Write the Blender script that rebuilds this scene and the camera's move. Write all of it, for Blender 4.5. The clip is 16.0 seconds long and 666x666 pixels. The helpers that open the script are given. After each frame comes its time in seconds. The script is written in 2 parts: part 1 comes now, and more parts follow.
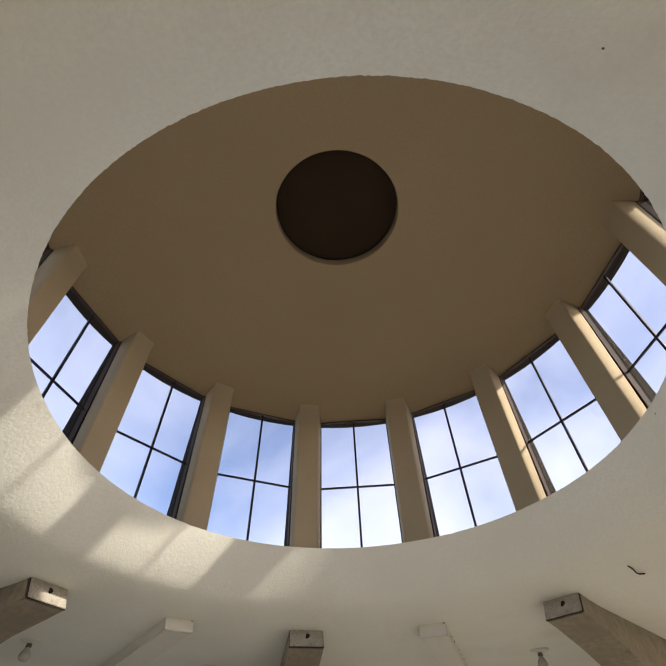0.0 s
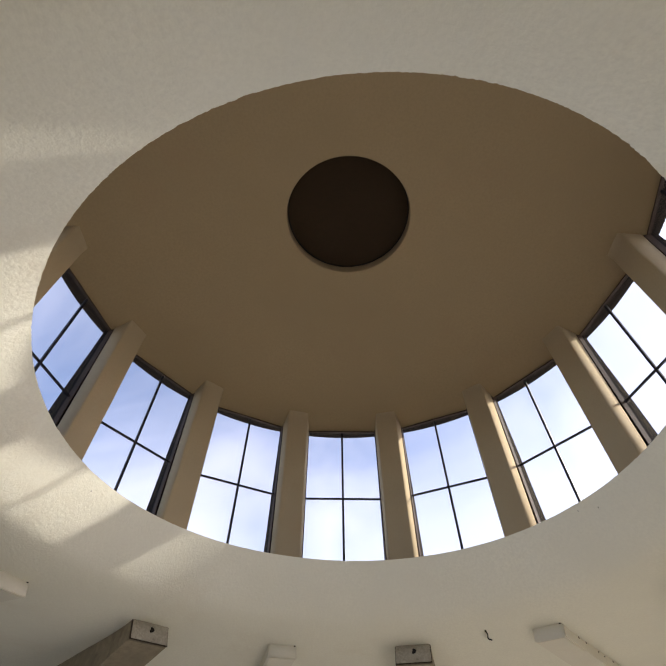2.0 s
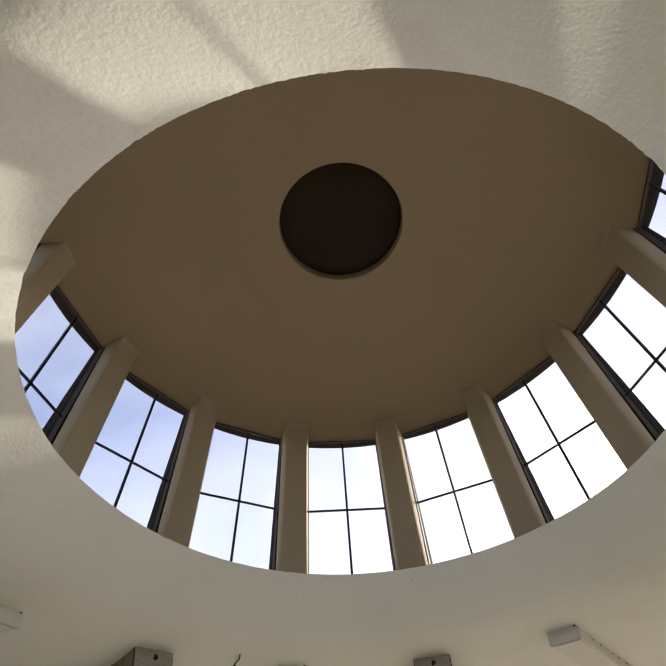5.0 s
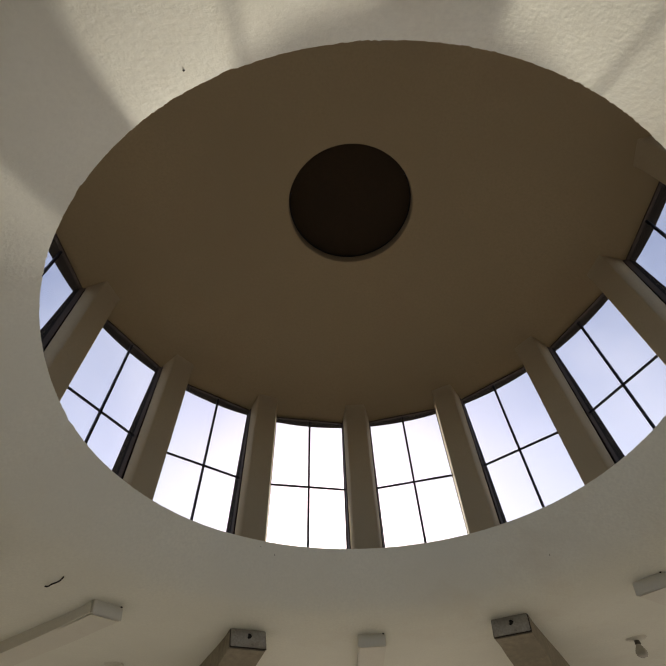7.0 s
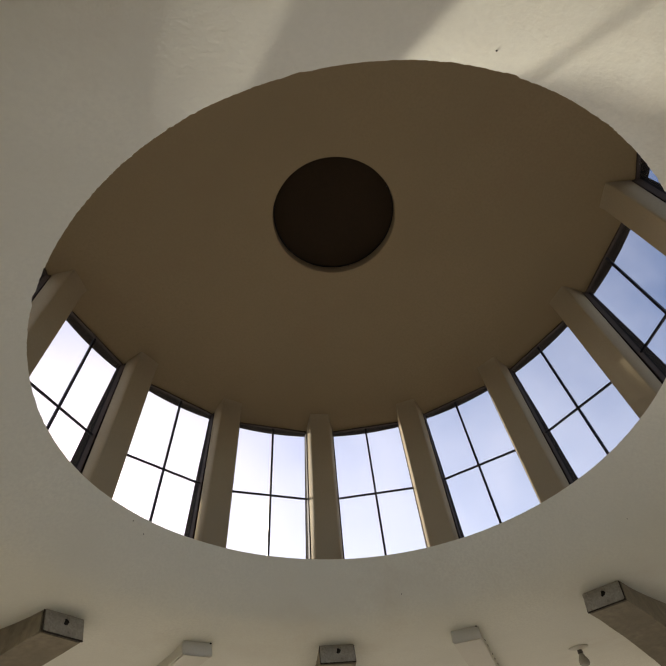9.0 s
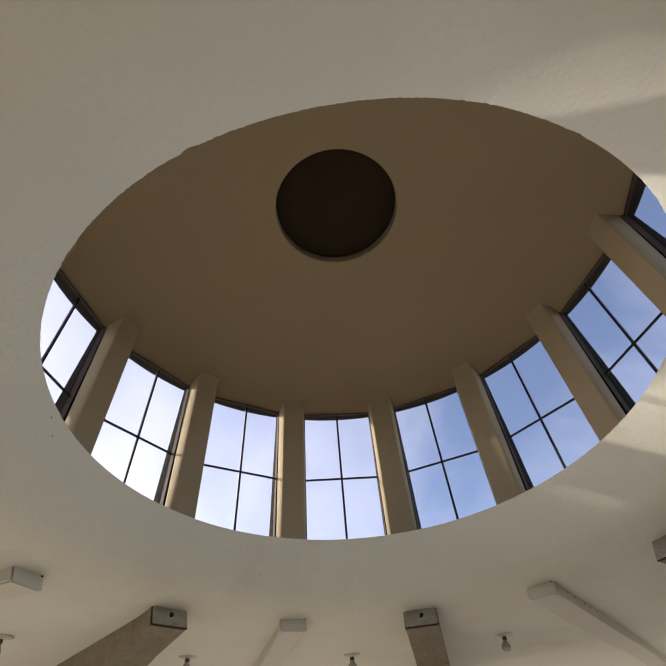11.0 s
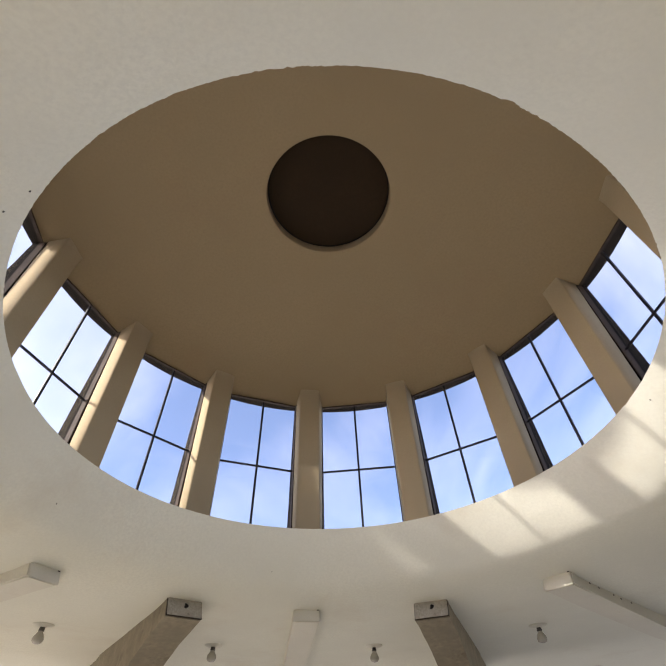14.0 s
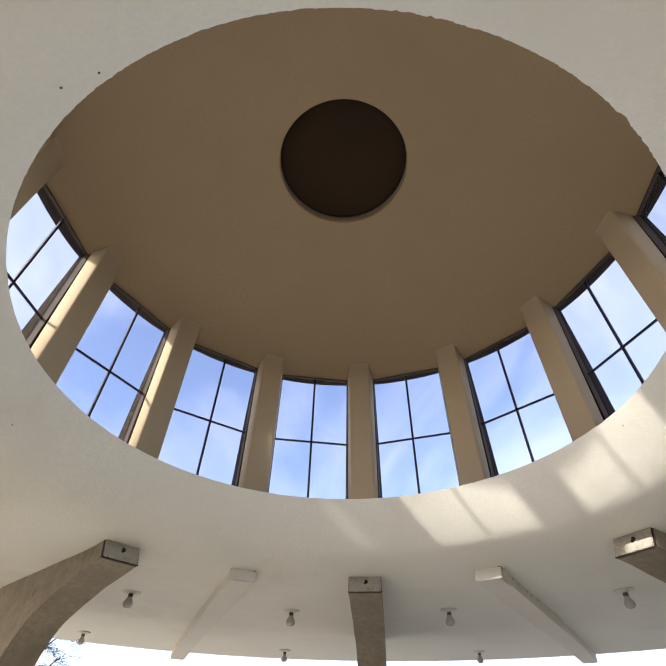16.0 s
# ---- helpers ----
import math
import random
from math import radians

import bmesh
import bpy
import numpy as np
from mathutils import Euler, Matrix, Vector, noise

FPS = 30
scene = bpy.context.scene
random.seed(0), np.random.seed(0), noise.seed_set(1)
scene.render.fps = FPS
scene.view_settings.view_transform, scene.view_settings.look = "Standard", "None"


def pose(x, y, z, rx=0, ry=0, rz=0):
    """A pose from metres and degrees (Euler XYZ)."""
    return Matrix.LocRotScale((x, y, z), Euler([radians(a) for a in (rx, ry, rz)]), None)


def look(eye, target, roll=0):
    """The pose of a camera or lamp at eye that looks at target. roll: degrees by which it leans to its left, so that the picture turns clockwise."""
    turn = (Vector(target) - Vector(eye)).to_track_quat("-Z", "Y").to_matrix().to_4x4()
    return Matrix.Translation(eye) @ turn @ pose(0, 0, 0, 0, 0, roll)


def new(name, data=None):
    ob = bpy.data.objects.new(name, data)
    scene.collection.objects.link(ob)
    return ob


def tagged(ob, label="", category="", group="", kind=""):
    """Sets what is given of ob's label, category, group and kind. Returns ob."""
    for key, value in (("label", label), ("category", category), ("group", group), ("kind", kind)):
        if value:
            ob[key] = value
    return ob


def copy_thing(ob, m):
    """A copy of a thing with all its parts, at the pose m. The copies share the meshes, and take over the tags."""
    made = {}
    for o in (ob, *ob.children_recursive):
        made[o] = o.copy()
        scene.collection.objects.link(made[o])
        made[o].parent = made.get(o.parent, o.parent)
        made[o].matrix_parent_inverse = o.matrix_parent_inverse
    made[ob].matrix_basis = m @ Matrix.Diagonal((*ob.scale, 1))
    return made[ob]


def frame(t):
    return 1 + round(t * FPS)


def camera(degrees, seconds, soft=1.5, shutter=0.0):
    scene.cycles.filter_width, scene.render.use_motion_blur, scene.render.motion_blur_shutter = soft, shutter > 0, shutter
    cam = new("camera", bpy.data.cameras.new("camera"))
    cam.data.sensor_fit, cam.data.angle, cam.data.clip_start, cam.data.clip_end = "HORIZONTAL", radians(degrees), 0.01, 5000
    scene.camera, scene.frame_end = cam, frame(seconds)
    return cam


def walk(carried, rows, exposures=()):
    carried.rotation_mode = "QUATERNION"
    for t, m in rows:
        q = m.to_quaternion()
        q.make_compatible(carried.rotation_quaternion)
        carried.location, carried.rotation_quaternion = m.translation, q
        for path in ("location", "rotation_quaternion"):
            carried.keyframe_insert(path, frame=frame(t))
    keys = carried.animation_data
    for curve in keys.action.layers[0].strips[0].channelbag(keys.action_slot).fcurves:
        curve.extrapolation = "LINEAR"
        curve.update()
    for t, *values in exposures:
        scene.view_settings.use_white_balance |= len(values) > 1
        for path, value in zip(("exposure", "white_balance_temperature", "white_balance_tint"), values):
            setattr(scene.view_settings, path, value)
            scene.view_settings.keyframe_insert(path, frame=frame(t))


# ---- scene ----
FOV_DEG = 73.2
cam = camera(FOV_DEG, 16.0)
# seconds, x, y, z, yaw, pitch, roll
PATH = [
    (0, -1.402, -0.345, 1.550, -73.95, 49.20, -1.80),
    (0.5, -1.451, -0.155, 1.551, -81.93, 49.42, 1.03),
    (1, -1.398, 0.024, 1.537, -88.64, 49.94, -0.96),
    (1.5, -1.339, 0.232, 1.532, -95.27, 50.15, 0.44),
    (2, -1.320, 0.421, 1.558, -103.48, 50.82, 0.18),
    (2.5, -1.198, 0.585, 1.547, -111.84, 50.68, -3.32),
    (3, -1.060, 0.765, 1.554, -119.44, 50.11, -1.65),
    (3.5, -0.937, 0.978, 1.546, -131.80, 51.52, -3.79),
    (3.7, -0.909, 1.031, 1.577, -134.81, 50.55, -2.72),
    (5.8, -0.025, 1.305, 1.550, -170.25, 53.02, -4.35),
    (6, 0.062, 1.300, 1.550, -172.75, 52.70, -2.76),
    (6.5, 0.278, 1.312, 1.556, -185.01, 50.40, -2.45),
    (7, 0.434, 1.274, 1.546, -192.37, 50.19, -2.60),
    (7.5, 0.603, 1.186, 1.540, -199.67, 50.90, -4.14),
    (8, 0.818, 1.112, 1.537, -206.56, 48.96, -3.35),
    (8.5, 0.979, 1.005, 1.551, -216.27, 49.31, -2.44),
    (9, 1.094, 0.841, 1.545, -228.51, 50.85, -6.59),
    (9.2, 1.157, 0.746, 1.520, -231.71, 51.28, -4.72),
    (11.3, 1.516, 0.021, 1.547, -265.84, 47.17, -4.30),
    (11.5, 1.523, -0.041, 1.544, -268.67, 47.07, -3.41),
    (12, 1.449, -0.212, 1.541, -277.77, 47.69, -5.85),
    (12.5, 1.379, -0.415, 1.550, -283.29, 47.48, -0.88),
    (13, 1.365, -0.583, 1.554, -290.85, 45.74, -0.73),
    (13.5, 1.279, -0.696, 1.543, -297.94, 47.46, -1.78),
    (14, 1.191, -0.811, 1.551, -303.75, 47.25, -2.17),
    (14.5, 1.101, -0.958, 1.555, -312.79, 45.10, 0.87),
    (15, 1.018, -1.032, 1.547, -318.40, 44.01, 1.59),
    (15.5, 0.982, -1.016, 1.546, -316.27, 44.30, 1.11),
    (16, 0.963, -1.022, 1.564, -314.78, 44.07, 1.63),
]
walk(cam, [(t, pose(x, y, z, 90 + pitch, 0, yaw) @ pose(0, 0, 0, 0, 0, roll)) for t, x, y, z, yaw, pitch, roll in PATH],
     [(0.0, 1.1, 6800, 9.5), (2.0, 1.15, 6770, 9.5), (3.0, 0.92, 6780, 9), (3.5, 0.93, 6780, 9), (5.8, 0.76, 6720, 8), (7.0, 0.36, 6880, 7.5), (8.0, 0.24, 7080, 7), (8.5, 0.33, 7000, 7),
      (9.2, 0.6, 6950, 7.5), (11.4, 0.8, 6820, 9.5), (12.0, 0.9, 6720, 9.5), (12.5, 1.14, 6720, 9.5), (13.5, 1.34, 6700, 10), (14.5, 1.5, 6550, 11), (15.0, 1.2, 6500, 11), (15.5, 1.45, 6500, 11),
      (16.0, 1.45, 6500, 11)])

# ---- light ----
SUN = Vector((-0.172, -0.890, 0.4215)).normalized()
world = bpy.data.worlds.new("sky")
scene.world = world
world.use_nodes = True
wn, wl = world.node_tree.nodes, world.node_tree.links
sky = wn.new("ShaderNodeTexSky")
sky.sky_type, sky.sun_disc = "NISHITA", False
sky.sun_elevation, sky.sun_rotation = math.asin(SUN.z), math.atan2(SUN.x, SUN.y)
sky.dust_density, sky.air_density, sky.ozone_density = 1.0, 1.0, 2.0
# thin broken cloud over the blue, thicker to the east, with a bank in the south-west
axis, east = wn.new("ShaderNodeVectorMath"), wn.new("ShaderNodeMath")
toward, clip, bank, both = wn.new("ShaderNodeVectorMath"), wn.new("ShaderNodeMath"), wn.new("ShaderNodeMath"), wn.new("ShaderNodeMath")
wco, cloud, fac, veil = (wn.new("ShaderNode" + k) for k in ("TexCoord", "TexNoise", "MapRange", "Mix"))
cloud.inputs["Scale"].default_value, cloud.inputs["Detail"].default_value, cloud.inputs["Roughness"].default_value = 1.9, 6.0, 0.55
cloud.inputs["Distortion"].default_value = 0.6
fac.inputs["From Min"].default_value, fac.inputs["From Max"].default_value = 0.36, 0.86
fac.inputs["To Min"].default_value, fac.inputs["To Max"].default_value = 0.02, 0.52
veil.data_type = "RGBA"
veil.inputs[7].default_value = (7.2, 7.0, 8.0, 1)
wl.new(wco.outputs["Generated"], cloud.inputs["Vector"]), wl.new(wco.outputs["Generated"], axis.inputs[0])
axis.operation, east.operation = "DOT_PRODUCT", "ADD"
axis.inputs[1].default_value = (0.13, -0.11, 0.0)
wl.new(cloud.outputs["Fac"], east.inputs[0]), wl.new(axis.outputs["Value"], east.inputs[1])
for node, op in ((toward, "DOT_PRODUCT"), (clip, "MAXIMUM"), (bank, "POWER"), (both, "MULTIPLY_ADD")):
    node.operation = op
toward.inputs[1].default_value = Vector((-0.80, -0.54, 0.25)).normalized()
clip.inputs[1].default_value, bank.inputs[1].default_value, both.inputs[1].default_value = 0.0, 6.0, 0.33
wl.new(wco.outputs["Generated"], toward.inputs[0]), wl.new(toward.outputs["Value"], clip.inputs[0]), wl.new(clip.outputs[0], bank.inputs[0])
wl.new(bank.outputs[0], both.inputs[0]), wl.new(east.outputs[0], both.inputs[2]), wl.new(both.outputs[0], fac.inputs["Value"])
haze = wn.new("ShaderNodeMix")
haze.data_type, haze.blend_type = "RGBA", "MULTIPLY"
haze.inputs[0].default_value, haze.inputs[7].default_value = 1.0, (1.06, 0.95, 1.035, 1)
wl.new(sky.outputs[0], haze.inputs[6])
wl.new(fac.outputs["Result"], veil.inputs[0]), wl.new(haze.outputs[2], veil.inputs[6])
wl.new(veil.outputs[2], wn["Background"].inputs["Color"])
wn["Background"].inputs["Strength"].default_value = 0.14
sun = new("sun", bpy.data.lights.new("sun", "SUN"))
sun.data.energy, sun.data.angle, sun.data.color = 2.75, radians(0.8), (1.0, 0.945, 0.855)
sun.matrix_world = look(SUN * 40, (0, 0, 0))

# ---- plan: U is the radius of the round opening, heights from its edge ----
U = 1.2
Z0 = 2.70
N = 14
STEP = 360 / N


def turn(pos):
    """Turns local +x, the way out from the axis, to bay pos; the bays count clockwise from +y."""
    return pose(0, 0, 0, 0, 0, 90 - pos * STEP)


def at(pos, r, z):
    a = radians(pos * STEP)
    return Vector((U * r * math.sin(a), U * r * math.cos(a), Z0 + U * z))


# ---- materials ----
def material(name, colour, rough=0.7, spread=0.06, large=1.2, fine=60.0, bump=0.15, depth=0.004, stain=None, stain_scale=2.5,
             stain_amount=0.5, metallic=0.0, patch=0.0, sheen=None):
    """Paint, plaster, concrete or metal: broad tone changes, fine grain and relief, at sizes in metres."""
    m = bpy.data.materials.new(name)
    m.use_nodes = True
    n, l = m.node_tree.nodes, m.node_tree.links
    b = n["Principled BSDF"]
    b.inputs["Roughness"].default_value = rough
    b.inputs["Metallic"].default_value = metallic
    b.inputs["Specular IOR Level"].default_value = sheen if sheen is not None else 0.5 if rough < 0.6 else 0.2
    co = n.new("ShaderNodeTexCoord")

    def noise_node(scale, detail=4.0, roughness=0.6):
        t = n.new("ShaderNodeTexNoise")
        t.inputs["Scale"].default_value, t.inputs["Detail"].default_value, t.inputs["Roughness"].default_value = scale, detail, roughness
        l.new(co.outputs["Object"], t.inputs["Vector"])
        return t.outputs["Fac"]

    def ramp(value, lo, hi):
        r = n.new("ShaderNodeMapRange")
        r.inputs["From Min"].default_value, r.inputs["From Max"].default_value = lo, hi
        l.new(value, r.inputs["Value"])
        return r.outputs["Result"]

    def mix(fac, a, c):
        x = n.new("ShaderNodeMix")
        x.data_type = "RGBA"
        for s, v in (("Factor", fac), ("A", a), ("B", c)):
            sock = [i for i in x.inputs if i.name == s and i.type == ("VALUE" if s == "Factor" else "RGBA")][0]
            if hasattr(v, "is_linked"):
                l.new(v, sock)
            else:
                sock.default_value = v
        return [o for o in x.outputs if o.type == "RGBA"][0]

    lo = tuple(max(0, v * (1 - spread)) for v in colour) + (1,)
    hi = tuple(min(1, v * (1 + spread)) for v in colour) + (1,)
    col = mix(ramp(noise_node(large), 0.3, 0.7), lo, hi)
    col = mix(ramp(noise_node(fine, 2.0), 0.35, 0.75), col, tuple(v * (1 - spread) for v in colour) + (1,))
    if stain:
        spot = ramp(noise_node(stain_scale, 6.0, 0.7), 0.55, 0.75)
        k = n.new("ShaderNodeMath")
        k.operation = "MULTIPLY"
        k.inputs[1].default_value = stain_amount
        l.new(spot, k.inputs[0])
        col = mix(k.outputs[0], col, tuple(stain) + (1,))
    l.new(col, b.inputs["Base Color"])
    if bump:
        h = noise_node(fine, 5.0, 0.65)
        if patch:
            add = n.new("ShaderNodeMath")
            add.operation = "MULTIPLY_ADD"
            l.new(noise_node(patch, 2.0), add.inputs[0])
            add.inputs[1].default_value = 0.3
            l.new(h, add.inputs[2])
            h = add.outputs[0]
        bp = n.new("ShaderNodeBump")
        bp.inputs["Strength"].default_value, bp.inputs["Distance"].default_value = bump, depth
        l.new(h, bp.inputs["Height"])
        l.new(bp.outputs["Normal"], b.inputs["Normal"])
    return m


M_CEIL = material("white_plaster", (0.722, 0.712, 0.622), 0.75, 0.06, 1.3, 75, 0.30, 0.0055, (0.60, 0.55, 0.45), 1.5, 0.5, patch=26)
# dome plaster: its dim, warm light is put into a darker base colour
M_DOME = material("cream_plaster_dim", (0.318, 0.238, 0.134), 0.8, 0.06, 1.0, 60, 0.2, 0.004, (0.30, 0.205, 0.117), 1.2, 0.5)
# same paint as the dome, toned lighter because the piers catch more light
M_PIER = material("cream_plaster_lit", (0.405, 0.332, 0.220), 0.8, 0.05, 2.0, 80, 0.35, 0.004, (0.36, 0.285, 0.18), 3, 0.4, sheen=0.05)
M_RUST = material("rusty_steel", (0.065, 0.045, 0.034), 0.7, 0.3, 8, 90, 0.3, 0.002)
# outer jambs and window heads: shade put into the colour, near black
M_DARK = material("shade_dark_concrete", (0.024, 0.021, 0.019), 0.9, 0.25, 6, 90, 0.5, 0.004, sheen=0.03)
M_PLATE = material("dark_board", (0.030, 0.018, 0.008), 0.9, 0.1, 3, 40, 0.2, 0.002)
M_METAL = material("frame_steel", (0.02, 0.02, 0.028), 0.45, 0.2, 10, 150, 0.1, 0.001, metallic=0.2)
M_CONC = material("brown_concrete", (0.262, 0.224, 0.162), 0.8, 0.2, 5, 26, 0.6, 0.006, (0.125, 0.095, 0.066), 4.2, 0.85, patch=9)
M_END = material("grey_mortar", (0.40, 0.365, 0.30), 0.85, 0.25, 14, 90, 0.8, 0.006, (0.13, 0.10, 0.075), 22, 0.9)
M_JOINT = material("joint_dirt", (0.06, 0.048, 0.036), 0.9, 0.3, 12, 60, 0.0)
M_WHITE = material("white_paint", (0.66, 0.635, 0.55), 0.65, 0.05, 3, 90, 0.35, 0.004, (0.5, 0.45, 0.38), 6, 0.35)
M_HOLE = material("near_black", (0.015, 0.012, 0.01), 0.9, 0.2, 20, 90, 0.0)
M_FLOOR = material("floor_concrete", (0.55, 0.51, 0.435), 0.6, 0.1, 1.5, 40, 0.2, 0.002, (0.3, 0.27, 0.22), 2, 0.5)
M_GROUND = material("dry_ground", (0.46, 0.405, 0.31), 0.9, 0.2, 0.3, 8, 0.4, 0.02, (0.14, 0.16, 0.07), 0.4, 0.6)
M_DAMPER = material("damper_brown", (0.115, 0.105, 0.055), 0.9, 0.3, 0.5, 14, 0.6, 0.03, (0.13, 0.12, 0.06), 0.7, 0.5)
M_ROOF = material("roof_membrane", (0.55, 0.52, 0.47), 0.8, 0.1, 1, 30, 0.3, 0.004)
M_SOCKET = material("grey_bakelite", (0.085, 0.075, 0.066), 0.5, 0.2, 20, 200, 0.1, 0.001)
M_ROSE = material("ceiling_rose_plastic", (0.64, 0.62, 0.54), 0.6, 0.12, 20, 200, 0.1, 0.001)
M_BARK = material("bark", (0.12, 0.09, 0.06), 0.9, 0.3, 3, 20, 0.8, 0.02)
M_LEAF = material("leaf", (0.06, 0.085, 0.045), 0.6, 0.35, 1, 6, 0.0)


def glass_material(name, tint, clear):
    m = bpy.data.materials.new(name)
    m.use_nodes = True
    n, l = m.node_tree.nodes, m.node_tree.links
    out = n["Material Output"]
    tr, gl, mx = (n.new("ShaderNode" + k) for k in ("BsdfTransparent", "BsdfGlossy", "MixShader"))
    tr.inputs["Color"].default_value = (*tint, 1)
    gl.inputs["Roughness"].default_value = 0.02
    mx.inputs[0].default_value = clear
    l.new(tr.outputs[0], mx.inputs[1]), l.new(gl.outputs[0], mx.inputs[2])
    l.new(mx.outputs[0], out.inputs["Surface"])
    return m


M_GLASS = glass_material("window_glass", (0.96, 0.97, 0.985), 0.04)
M_BULB = material("frosted_bulb", (0.42, 0.40, 0.35), 0.2, 0.05, 20, 100, 0.0)


# ---- mesh helpers ----
def link(name, bm, mat, parent=None, label="", smooth=False):
    me = bpy.data.meshes.new(name)
    bmesh.ops.recalc_face_normals(bm, faces=bm.faces)
    for f in bm.faces:
        f.smooth = smooth
    bm.to_mesh(me)
    bm.free()
    for m in (mat if isinstance(mat, (list, tuple)) else (mat,)):
        me.materials.append(m)
    ob = new(name, me)
    if parent:
        ob.parent = parent
    if label:
        tagged(ob, label)
    return ob


part = link


def revolve(profile, segs, wobble=None, mats=None, sharp=()):
    """A closed solid of revolution round the axis, from (r, z) in plan units; wobble(i, a) moves a profile point out and up."""
    bm = bmesh.new()
    rings = []
    for k in range(segs):
        a = 2 * math.pi * k / segs
        ring = []
        for i, (r, z) in enumerate(profile):
            dr, dz = wobble(i, a) if wobble else (0, 0)
            ring.append(bm.verts.new((U * (r + dr) * math.sin(a), U * (r + dr) * math.cos(a), Z0 + U * (z + dz))))
        rings.append(ring)
    n = len(profile)
    for k in range(segs):
        p, q = rings[k], rings[(k + 1) % segs]
        for i in range(n):
            j = (i + 1) % n
            f = bm.faces.new((p[i], p[j], q[j], q[i]))
            if mats:
                f.material_index = mats[i]
        for i in sharp:
            bm.edges.get((p[i], q[i])).smooth = False
    return bm


def prism(outline, half, bevel=0.0):
    """Outline of (r, z) in plan units in the upright plane through the axis, half the width to each side; local x points out."""
    bm = bmesh.new()
    a = [bm.verts.new((U * r, -U * half, Z0 + U * z)) for r, z in outline]
    b = [bm.verts.new((U * r, U * half, Z0 + U * z)) for r, z in outline]
    n = len(outline)
    for i in range(n):
        bm.faces.new((a[i], a[(i + 1) % n], b[(i + 1) % n], b[i]))
    bm.faces.new(a), bm.faces.new(b)
    if bevel:
        bmesh.ops.bevel(bm, geom=bm.edges[:], offset=bevel, segments=2, affect="EDGES", clamp_overlap=True)
    return bm


def block(x0, x1, y0, y1, z0, z1, bevel=0.0, bm=None):
    """A box in metres."""
    own = bm is None
    bm = bm or bmesh.new()
    made = bmesh.ops.create_cube(bm, size=1)["verts"]
    for v in made:
        v.co = Vector(((x0 + x1) / 2 + v.co.x * (x1 - x0), (y0 + y1) / 2 + v.co.y * (y1 - y0), (z0 + z1) / 2 + v.co.z * (z1 - z0)))
    if bevel:
        bmesh.ops.bevel(bm, geom=list({e for v in made for e in v.link_edges}), offset=bevel, segments=2, affect="EDGES")
    return bm


def lathe(profile, segs=20):
    """A small turned piece round local z, from (radius, height) in metres; open ends are capped."""
    bm = bmesh.new()
    rings = [[bm.verts.new((r * math.cos(2 * math.pi * k / segs), r * math.sin(2 * math.pi * k / segs), z)) for k in range(segs)] for r, z in profile]
    for p, q in zip(rings, rings[1:]):
        for k in range(segs):
            bm.faces.new((p[k], p[(k + 1) % segs], q[(k + 1) % segs], q[k]))
    bm.faces.new(rings[0]), bm.faces.new(rings[-1])
    return bm


def tube(points, radius, segs=7):
    bm = bmesh.new()
    rings = []
    for i, p in enumerate(points):
        d = (points[min(i + 1, len(points) - 1)] - points[max(i - 1, 0)]).normalized()
        a = d.cross(Vector((0.3, 0.2, 1))).normalized()
        b = d.cross(a)
        rings.append([bm.verts.new(p + (a * math.cos(2 * math.pi * k / segs) + b * math.sin(2 * math.pi * k / segs)) * radius) for k in range(segs)])
    for p, q in zip(rings, rings[1:]):
        for k in range(segs):
            bm.faces.new((p[k], p[(k + 1) % segs], q[(k + 1) % segs], q[k]))
    bm.faces.new(rings[0]), bm.faces.new(rings[-1])
    return bm


# ---- ceiling slab with the round opening ----
UNDER = [(1, -0.0000), (1.006, -0.0058), (1.03, -0.0300), (1.06, -0.0585), (1.1, -0.0950), (1.14, -0.1300), (1.18, -0.1610), (1.2, -0.1750), (1.22, -0.1860), (1.25, -0.1985), (1.3, -0.2110),
         (1.36, -0.2210), (1.42, -0.2280), (1.5, -0.2325), (1.6, -0.2310), (1.75, -0.2245), (1.9, -0.2160), (2.1, -0.2060), (2.3, -0.1960), (2.6, -0.1810), (2.93, -0.1650), (3.02, -0.1770),
         (3.2, -0.1710), (3.5, -0.1600), (4.0, -0.1500), (4.54, -0.1500)]
SLAB = UNDER + [(4.58, -0.145), (4.58, -0.03), (3.6, -0.01), (2.4, 0.03), (1.75, 0.05), (1.4, 0.045), (1.12, 0.022), (1.012, 0.004)]
EAVE = len(UNDER) - 1


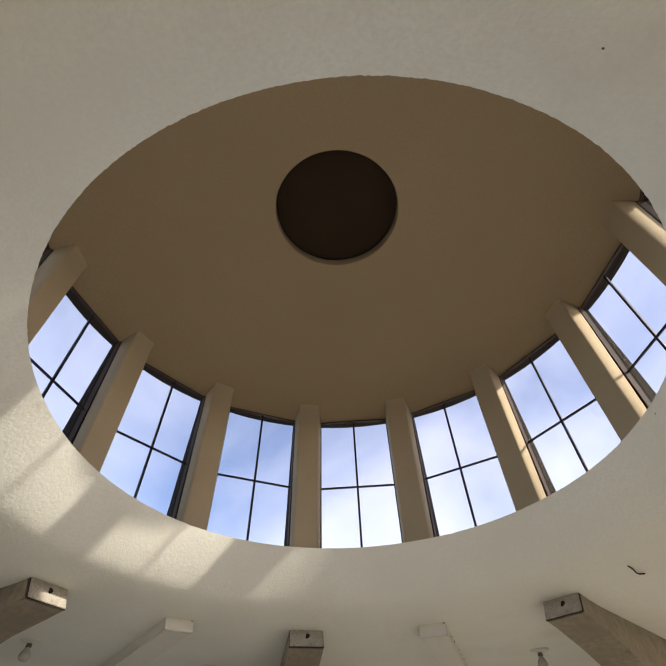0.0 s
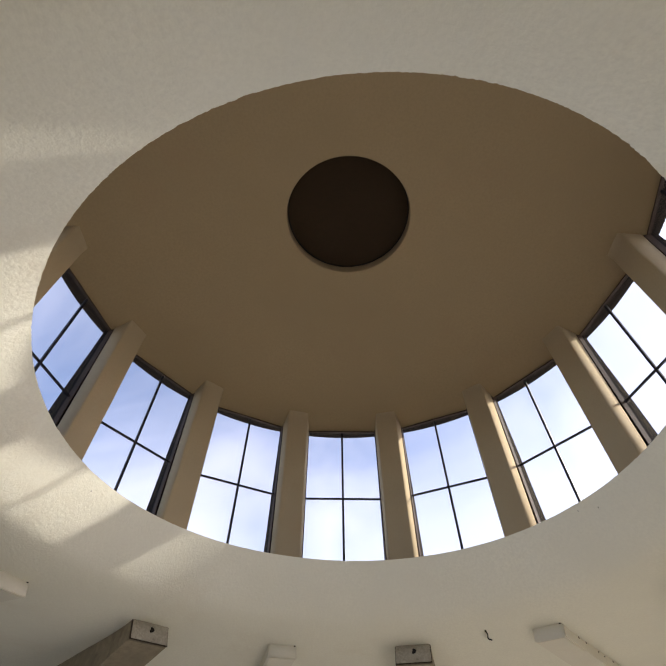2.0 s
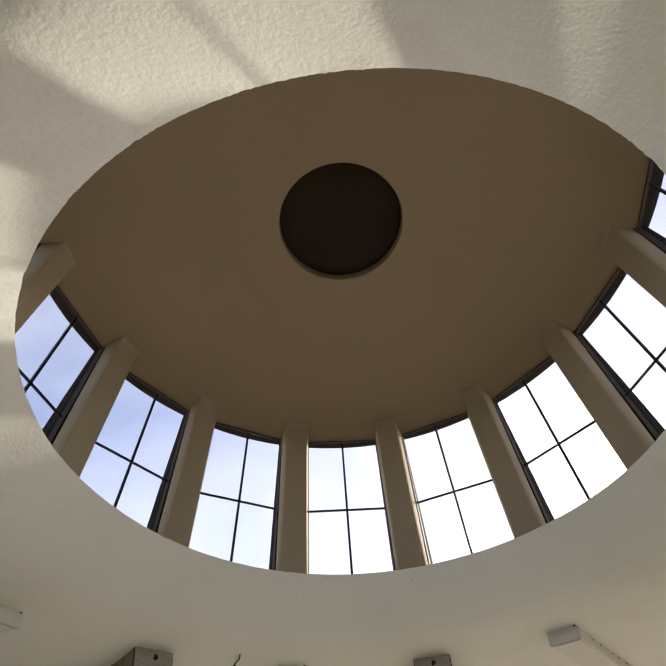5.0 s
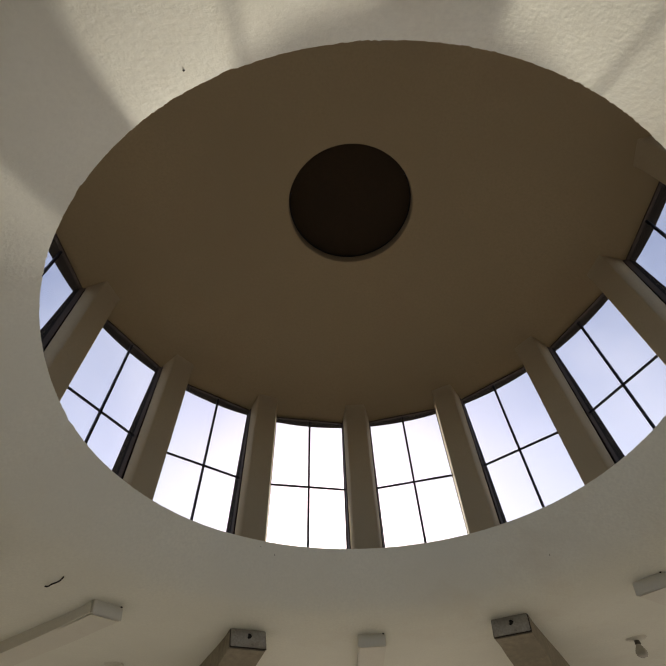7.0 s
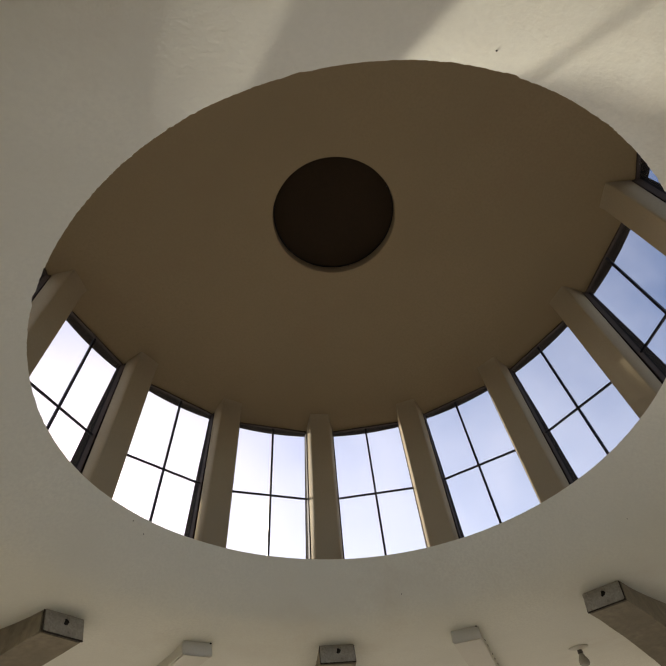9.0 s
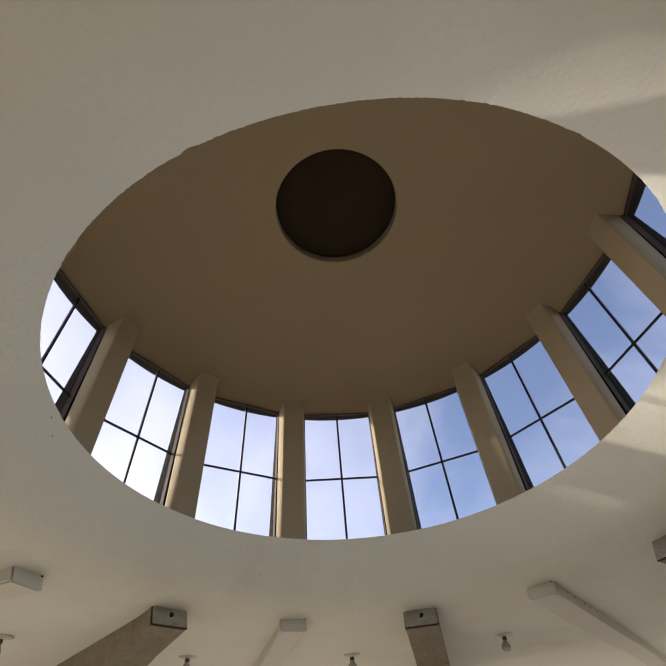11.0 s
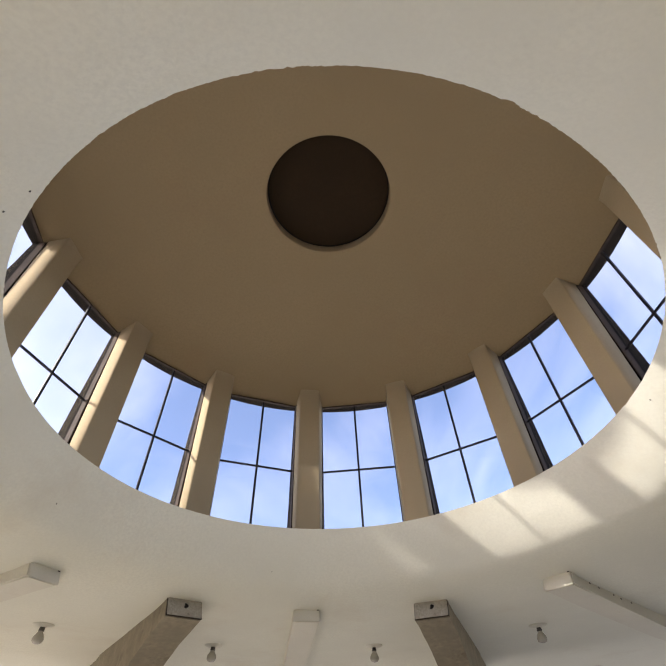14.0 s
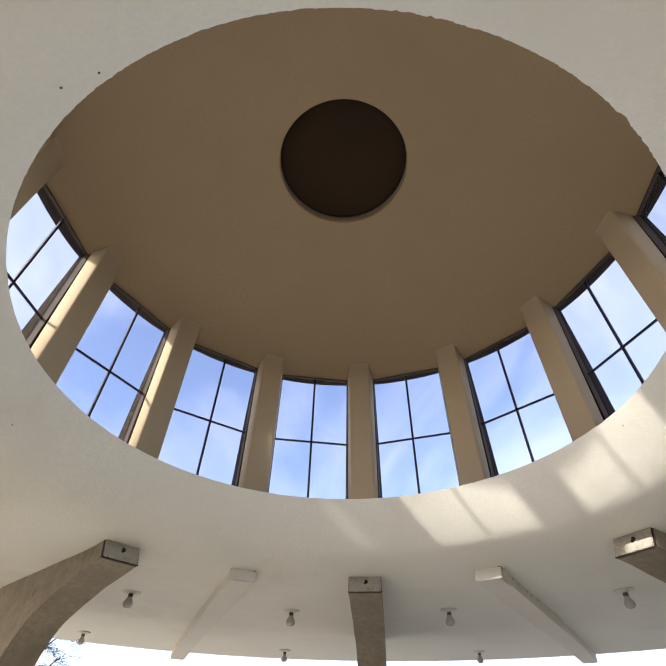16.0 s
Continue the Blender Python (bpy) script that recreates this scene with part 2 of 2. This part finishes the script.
def chipped(i, a):
    """The opening's edge is rough, a little out of round and chipped."""
    edge = {0: 1.0, len(SLAB) - 1: 0.9, 1: 0.25}.get(i, 0.0)
    v = Vector((math.sin(a) * 40, math.cos(a) * 40, 0.0))
    fine = noise.noise(v * 3.1) * 0.0018 + noise.noise(v * 1.9 + Vector((5, 1, 9))) * 0.0012 + noise.noise(v * 0.8) * 0.0011
    fine *= 0.35 + 1.6 * abs(noise.noise(v * 0.11 + Vector((2, 6, 4))))
    broad = noise.noise(v * 0.07) * 0.004
    chip = max(0.0, noise.noise(v * 0.3 + Vector((7, 3, 1))) - 0.43) * 0.014
    p = Vector((math.sin(a) * SLAB[i][0], math.cos(a) * SLAB[i][0], 0.5))
    wave = noise.noise(p * 3) * 0.0018 + noise.noise(p * 10) * 0.0011 if 1 < i < EAVE else 0
    shape = 0.0077 * math.sin(2 * a) + 0.0018 * math.cos(3 * a) + 0.0064 * math.sin(3 * a) - 0.0026 * math.cos(4 * a)
    near = max(0.0, 1 - (SLAB[i][0] - 1) / 0.35)
    tilt = 0.0015 * math.cos(a) - 0.0028 * math.sin(a)
    return (edge * (fine + broad * 0.5 + chip) + near * shape, wave + near * tilt)


ceiling = link("ceiling", revolve(SLAB, 1600, chipped, [0] * EAVE + [1] * (len(SLAB) - EAVE), (0, EAVE, EAVE + 1, EAVE + 2, len(SLAB) - 1)), (M_CEIL, M_ROOF), smooth=True)
ceiling.location = (-0.0041 * U, -0.0088 * U, 0)
tagged(ceiling, "white plastered ceiling slab with a rough-edged round opening", "ceiling", kind="structure")

# ---- dome over the drum ----
HEAD = 1.172
GLASS_R = 1.527
DOME = [(1.603, HEAD), (1.567, HEAD), (1.541, HEAD), (1.521, 1.186), (1.466, 1.232), (1.395, 1.283), (1.3, 1.33), (1.15, 1.387), (1.0, 1.428), (0.8, 1.466), (0.6, 1.490),
        (0.45, 1.502), (0.372, 1.505), (0.3625, 1.5065), (0.3605, 1.511), (0.3605, 1.62), (0.6, 1.62), (1.0, 1.56), (1.4, 1.46), (1.603, 1.34)]


def crown(i, a):
    """The recess in the crown sits a little off the axis."""
    return (-0.0097 * math.sin(a) - 0.0012 * math.cos(a), 0) if 10 <= i <= 16 else (0, 0)


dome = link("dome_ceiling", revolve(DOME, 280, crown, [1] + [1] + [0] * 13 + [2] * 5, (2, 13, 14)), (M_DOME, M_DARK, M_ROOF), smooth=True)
tagged(dome, "shallow cream plaster dome with a round recess in its crown", "ceiling", kind="structure")
cover = new("crown_cover")
tagged(cover, "dark brown round board closing the recess in the dome", "panel")
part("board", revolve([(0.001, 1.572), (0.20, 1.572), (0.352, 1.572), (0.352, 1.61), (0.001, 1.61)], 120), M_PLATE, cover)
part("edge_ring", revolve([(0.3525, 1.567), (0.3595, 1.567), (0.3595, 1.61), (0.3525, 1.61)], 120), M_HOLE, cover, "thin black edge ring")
cover.location = (-0.0097 * U, -0.0012 * U, 0)

# ---- piers between the windows ----
W_HALF = 0.2485
SILL = 0.13


def pier_plan(s):
    b = math.pi / N
    return s * math.cos(b) + W_HALF * math.sin(b), s * math.sin(b) - W_HALF * math.cos(b)


def jamb_mesh(s0, foot, head, z0, z1):
    """The outer part of a pier: its back leans in from foot to head."""
    bm = bmesh.new()
    rings = []
    for k in range(7):
        f = k / 6
        rough = 0.004 * noise.noise(Vector((0.3, f * 7, 4.0)))
        (xa, ya), (xb, yb) = pier_plan(s0), pier_plan(foot + (head - foot) * f + rough)
        z = Z0 + U * (z0 + (z1 - z0) * f)
        rings.append([bm.verts.new((U * x, U * y, z)) for x, y in ((xa, -ya), (xb, -yb), (xb, yb), (xa, ya))])
    for p, q in zip(rings, rings[1:]):
        for i in range(4):
            bm.faces.new((p[i], p[(i + 1) % 4], q[(i + 1) % 4], q[i]))
    bm.faces.new(rings[0]), bm.faces.new(rings[-1])
    return bm


pier = new("pier")
tagged(pier, "cream plastered pier between two tall drum windows", "pier", "piers of the drum")


def shaft_mesh():
    """The pier's inner face rises straight and leans over into the dome."""
    face = [(1.446, 0.04), (1.446, 0.6), (1.446, 1.15), (1.4459, 1.18), (1.4453, 1.205), (1.444, 1.223), (1.4415, 1.238), (1.4375, 1.25), (1.430, 1.265)]
    bm = bmesh.new()
    sides = []
    for sgn in (-1, 1):
        row = []
        for k, (r, z) in enumerate(face):
            rough = 0.0012 * noise.noise(Vector((sgn * 3.0, z * 9, 0.5)))
            row.append((bm.verts.new((U * (r + 0.004), sgn * U * (0.0705 + rough), Z0 + U * z)), bm.verts.new((U * r, sgn * U * (0.0655 + rough), Z0 + U * z)),
                        bm.verts.new((U * (1.498 + 0.02 * min(1, z / 1.15)), sgn * U * (0.0905 + 0.0045 * min(1, z / 1.15)), Z0 + U * z))))
        sides.append(row)
    for k in range(len(face) - 1):
        for row in sides:
            bm.faces.new((row[k][2], row[k][0], row[k + 1][0], row[k + 1][2]))
            bm.faces.new((row[k][0], row[k][1], row[k + 1][1], row[k + 1][0])).smooth = True
        a, b = sides
        bm.faces.new((a[k][1], b[k][1], b[k + 1][1], a[k + 1][1]))
        bm.faces.new((a[k][2], b[k][2], b[k + 1][2], a[k + 1][2]))
    for k in (0, -1):
        a, b = sides[0][k], sides[1][k]
        bm.faces.new((a[2], a[0], a[1], b[1], b[0], b[2]))
    for e in bm.edges:
        d = e.verts[0].co - e.verts[1].co
        if abs(d.z) > 0.004 and len(e.link_faces) == 2 and abs(abs(e.verts[0].co.y) - U * 0.0705) < 0.008:
            e.smooth = False
    return bm


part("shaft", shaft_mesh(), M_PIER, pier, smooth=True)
part("outer_jamb", jamb_mesh(1.534, 1.632, 1.572, 0.04, HEAD - 0.003), M_DARK, pier, "outer jamb with its shade put into the colour")
pier.matrix_basis = turn(0.5)
for k in range(1, N):
    copy_thing(pier, turn(k + 0.5))

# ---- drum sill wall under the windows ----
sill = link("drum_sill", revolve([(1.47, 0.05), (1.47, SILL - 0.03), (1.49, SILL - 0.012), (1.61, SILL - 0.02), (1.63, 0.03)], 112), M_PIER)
tagged(sill, "low plastered curb wall below the drum windows", "wall", kind="structure")


# ---- windows ----
def window(pos, index):
    w = new("window_%d" % index)
    tagged(w, "tall four-pane window with thin dark steel bars", "window", "windows of the drum", "structure")
    g, hw, lo, hi, mid = U * GLASS_R, U * W_HALF, Z0 + U * SILL, Z0 + U * HEAD, Z0 + U * 0.6265
    bm = block(g - 0.030, g + 0.012, -hw + 0.001, -hw + 0.008, lo, hi, 0.0015)
    block(g - 0.030, g + 0.012, hw - 0.008, hw - 0.001, lo, hi, 0.0015, bm)
    block(g - 0.012, g + 0.012, -hw + 0.009, hw - 0.009, hi - 0.012, hi - 0.002, 0.002, bm)
    block(g - 0.012, g + 0.012, -hw + 0.009, hw - 0.009, lo, lo + 0.024, 0.002, bm)
    part("window_frame", bm, M_RUST, w, "narrow rust-brown steel frame")
    part("mullion", block(g - 0.009, g + 0.009, -0.008, 0.008, lo + 0.02, hi - 0.022, 0.003), M_METAL, w)
    part("transom", block(g - 0.008, g + 0.008, -hw + 0.0075, hw - 0.0075, mid - 0.0065, mid + 0.0065, 0.003), M_METAL, w)
    for y0, y1 in ((-hw + 0.007, -0.007), (0.007, hw - 0.007)):
        for z0, z1 in ((lo + 0.018, mid - 0.006), (mid + 0.006, hi - 0.018)):
            pane = part("pane", block(g - 0.002, g + 0.002, y0, y1, z0, z1), M_GLASS, w, "clear glass pane")
            pane.visible_shadow = False
    w.matrix_basis = turn(pos)


for k in range(N):
    window(k, k + 1)

# ---- arched concrete ribs that end in fin columns ----
FLOOR_Z = -Z0 / U
RIB = [(1.432, -0.205), (1.383, -0.309), (1.48, -0.318), (1.58, -0.331), (1.68, -0.347), (1.77, -0.365), (1.87, -0.387), (1.96, -0.410), (2.05, -0.438), (2.12, -0.468), (2.19, -0.508),
       (2.25, -0.565), (2.295, -0.65), (2.33, -0.80), (2.35, -1.05), (2.36, -1.4), (2.36, FLOOR_Z), (3.36, FLOOR_Z), (3.36, -0.10), (2.9, -0.10), (2.4, -0.12), (1.9, -0.14)]
rib = new("arched_rib")
tagged(rib, "brown concrete rib arching down into a fin column", "rib", "arched ribs under the ceiling")
bm = prism(RIB, 0.0855, 0.006)
for v in bm.verts:
    v.co += Vector((0, noise.noise(v.co * 7), noise.noise(v.co * 7 + Vector((3, 8, 2))))) * 0.004
part("rib_body", bm, M_CONC, rib)
part("joint", prism([(1.4262, -0.205), (1.3765, -0.3085), (1.3825, -0.3085), (1.4322, -0.205)], 0.085), M_JOINT, rib, "dark open joint round the end face")
part("end_face", prism([(1.419, -0.205), (1.3708, -0.3055), (1.3765, -0.3055), (1.4247, -0.205)], 0.0825, 0.003), M_END, rib, "worn mortar end face")
# anchor hole as a raised cap, its inner shade put into black colour
bm = lathe([(0.001, 0.0), (0.009, 0.001), (0.013, -0.003), (0.014, -0.008)], 9)
for i, v in enumerate(bm.verts):
    v.co.x *= 1.2 + 0.3 * math.sin(i % 9 * 2.3)
    v.co.y *= 0.85 + 0.3 * math.cos(i % 9 * 1.7)
bmesh.ops.transform(bm, matrix=pose(U * 1.3935, -0.006, Z0 - U * 0.2555, 0, -64.5, 0) @ Matrix.Scale(1.3, 4), verts=bm.verts)
part("anchor_hole", bm, M_HOLE, rib, "broken anchor hole with its inner shade coloured black")
rib.matrix_basis = turn(0.558)
for p in (2.515, 4.505, 6.528, 8.513, 10.53, 12.5):
    copy_thing(rib, turn(p))

# ---- slim white ribs between them ----
SLIM = [(1.43, -0.20), (1.398, -0.285), (1.76, -0.274), (2.35, -0.256), (2.82, -0.242), (2.92, -0.238), (3.05, -0.228), (3.33, -0.216), (3.8, -0.211), (4.56, -0.211), (4.56, -0.11), (2.8, -0.11), (1.8, -0.16)]
slim = new("slim_rib")
tagged(slim, "slim white painted rib running out to the eave", "rib", "slim ribs under the ceiling")
part("rib_body", prism(SLIM, 0.0675, 0.009), M_WHITE, slim)
part("end_cap", prism([(1.4245, -0.205), (1.3945, -0.2835), (1.399, -0.2835), (1.429, -0.205)], 0.0665, 0.004), M_WHITE, slim, "white painted end with smeared edges")
bm = lathe([(0.005, 0.0), (0.006, 0.004), (0.004, 0.007)], 8)
bmesh.ops.transform(bm, matrix=pose(U * 1.4175, -U * 0.058, Z0 - U * 0.2285, 0, -66, 0), verts=bm.verts)
part("nail", bm, M_HOLE, slim, "dark rusty nail head")
for r, z in ((1.62, -0.236), (1.73, -0.232), (1.92, -0.226), (2.02, -0.224), (2.18, -0.212)):
    bm = lathe([(0.005, -0.003), (0.006, 0.002), (0.003, 0.004)], 7)
    bmesh.ops.transform(bm, matrix=pose(U * r, -U * 0.0675, Z0 + U * z, 90, 0, 0), verts=bm.verts)
    part("pit", bm, M_SOCKET, slim, "dark pit in the paint of the side")
slim.matrix_basis = turn(1.53)
for p in (3.513, 5.5, 7.472, 9.497, 11.498, 13.487):
    copy_thing(slim, turn(p))


# ---- bare bulb lamps on the ceiling ----
def lamp():
    """A bare bulb in a socket under a round rose; its origin is on the ceiling."""
    ob = new("ceiling_lamp")
    tagged(ob, "bare frosted bulb in a socket on a ceiling rose", "lamp", "bulb lamps on the ceiling")
    part("rose", lathe([(0.062, 0.006), (0.066, -0.004), (0.058, -0.009), (0.032, -0.013), (0.017, -0.020)], 24), M_ROSE, ob, smooth=True)
    part("socket", lathe([(0.012, -0.014), (0.015, -0.020), (0.017, -0.034), (0.018, -0.042), (0.015, -0.046)], 16), M_SOCKET, ob, smooth=True)
    part("bulb", lathe([(0.013, -0.040), (0.015, -0.052), (0.022, -0.066), (0.030, -0.083), (0.0335, -0.096), (0.032, -0.112), (0.024, -0.124), (0.010, -0.130), (0.001, -0.131)], 20),
         M_BULB, ob, "frosted pear-shaped bulb", smooth=True)
    ob.scale = (1.02, 1.02, 0.84)
    return ob


rng = random.Random(5)
first = lamp()
for k in range(N):
    for r, z in ((2.29, -0.1965), (4.05, -0.150)):
        m = Matrix.Translation(at(k + rng.uniform(-0.02, 0.02), r + rng.uniform(-0.02, 0.02), z)) @ pose(0, 0, 0, rng.uniform(-5, 5), rng.uniform(-5, 5), rng.uniform(0, 360))
        if k == 0 and r < 3:
            first.matrix_basis = m @ Matrix.Diagonal((1.02, 1.02, 0.84, 1))
        else:
            copy_thing(first, m)


# ---- nail heads and pits in the plaster ----
SPECKS = [(1.295, 1.039), (3.5, 1.052), (6.36, 1.022), (6.52, 1.04), (9.08, 1.14), (11.13, 1.158), (11.45, 1.054), (12.503, 1.159), (13.61, 1.045), (0.52, 1.10)]


def under_height(r):
    for (r0, z0), (r1, z1) in zip(UNDER, UNDER[1:]):
        if r0 <= r <= r1:
            return z0 + (z1 - z0) * (r - r0) / (r1 - r0)
    return UNDER[-1][1]


for p, r in SPECKS:
    bm = lathe([(0.0021, 0.004), (0.0021, 0.0), (0.0017, -0.0012), (0.0006, -0.002)], 7)
    ob = tagged(link("nail_head", bm, M_SOCKET), "small rusty nail head in the white plaster", "nail", "nail heads in the ceiling")
    ob.matrix_world = Matrix.Translation(at(p, r, under_height(r)))

# ---- short cable stub under the ceiling ----
stub = []
for i in range(13):
    f = i / 12
    r = 1.343 + 0.10 * f
    stub.append(at(5.083 + 0.006 * math.sin(9 * f), r, under_height(r) - 0.003 - 0.010 * math.sin(3.1 * f)))
cable = tagged(link("cable_stub", tube(stub, 0.0035), M_HOLE, smooth=True), "short bent black cable poking from the plaster", "cable")

# ---- floor and ground ----
bm = bmesh.new()
bmesh.ops.create_circle(bm, cap_ends=True, radius=5.6, segments=96)
bmesh.ops.extrude_face_region(bm, geom=bm.faces[:])
bm.verts.ensure_lookup_table()
for v in bm.verts[96:]:
    v.co.z = -0.16
floor = tagged(link("floor", bm, M_FLOOR), "round pale concrete floor slab", "floor", kind="structure")
bm = bmesh.new()
bmesh.ops.create_circle(bm, cap_ends=True, radius=1500, segments=64)
ground = tagged(link("ground", bm, M_GROUND), "dry sandy ground with sparse grass", "ground", kind="structure")
ground.location.z = -0.15
# dark sheet out of view, added to cut light bounced from the east
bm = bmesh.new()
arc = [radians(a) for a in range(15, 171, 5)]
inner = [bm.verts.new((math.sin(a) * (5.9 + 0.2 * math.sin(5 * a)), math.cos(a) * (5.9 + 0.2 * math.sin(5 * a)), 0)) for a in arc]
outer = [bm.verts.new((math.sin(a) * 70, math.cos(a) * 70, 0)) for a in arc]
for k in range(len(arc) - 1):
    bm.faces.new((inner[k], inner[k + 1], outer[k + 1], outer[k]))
bounce_damper = tagged(link("bounce_damper", bm, M_DAMPER), "unseen dark ground sheet added to lower bounced light", "bounce_damper", kind="structure")
bounce_damper.location.z = -0.14


# ---- tree outside, beyond the eave ----
def tree(x, y, height, seed):
    rnd = random.Random(seed)
    ob = new("tree")
    tagged(ob, "small feathery green tree standing outside the pavilion", "tree")
    base = Vector((0, 0, -0.15))
    trunk = [base + Vector((0.06 * math.sin(i * 0.9), 0.05 * math.cos(i * 1.3), height * 0.6 * i / 8)) for i in range(9)]
    bm = tube(trunk, 0.07, 9)
    for v in bm.verts:
        k = max(0, v.co.z) / (height * 0.6)
        c = Vector((0.06 * math.sin(k * 7.2), 0.05 * math.cos(k * 10.4), v.co.z))
        v.co = c + (v.co - c) * (1 - 0.55 * k)
    twigs = []
    for i in range(34):
        start = trunk[3 + i % 6] + Vector((0, 0, rnd.uniform(0, 0.15)))
        a = i * 2.4 + rnd.uniform(-0.3, 0.3)
        reach, rise = rnd.uniform(0.7, 1.3), rnd.uniform(0.5, 1.5) * height * 0.3
        pts = [start + Vector((math.cos(a) * reach * f, math.sin(a) * reach * f, rise * f - 0.45 * f ** 3)) for f in (0, 0.25, 0.5, 0.75, 1.0)]
        limb = tube(pts, 0.014, 5)
        me = bpy.data.meshes.new("limb")
        limb.to_mesh(me)
        limb.free()
        bm.from_mesh(me)
        bpy.data.meshes.remove(me)
        twigs += [(p, a) for p in pts[1:]]
    part("trunk", bm, M_BARK, ob, smooth=True)
    crown = bmesh.new()
    for p, a in twigs:
        for _ in range(12):
            b = a + rnd.uniform(-1.4, 1.4)
            d = Vector((math.cos(b), math.sin(b), rnd.uniform(-0.5, 0.5))).normalized()
            side = d.cross(Vector((0, 0, 1))).normalized()
            long = rnd.uniform(0.25, 0.5)
            for j in range(9):
                c = p + d * long * j / 8 + Vector((0, 0, -0.12 * (j / 8) ** 2))
                for sgn in (-1, 1):
                    tip = c + side * sgn * rnd.uniform(0.05, 0.09) + d * 0.05 + Vector((0, 0, rnd.uniform(-0.03, 0.03)))
                    mid = (c + tip) / 2
                    w = d * 0.011
                    crown.faces.new([crown.verts.new(q) for q in (c, mid - w, tip, mid + w)])
    part("crown", crown, M_LEAF, ob, "feathery hanging leaves")
    ob.location = (x, y, 0)
    return ob


tree(-10.8, 2.25, 4.3, 3)
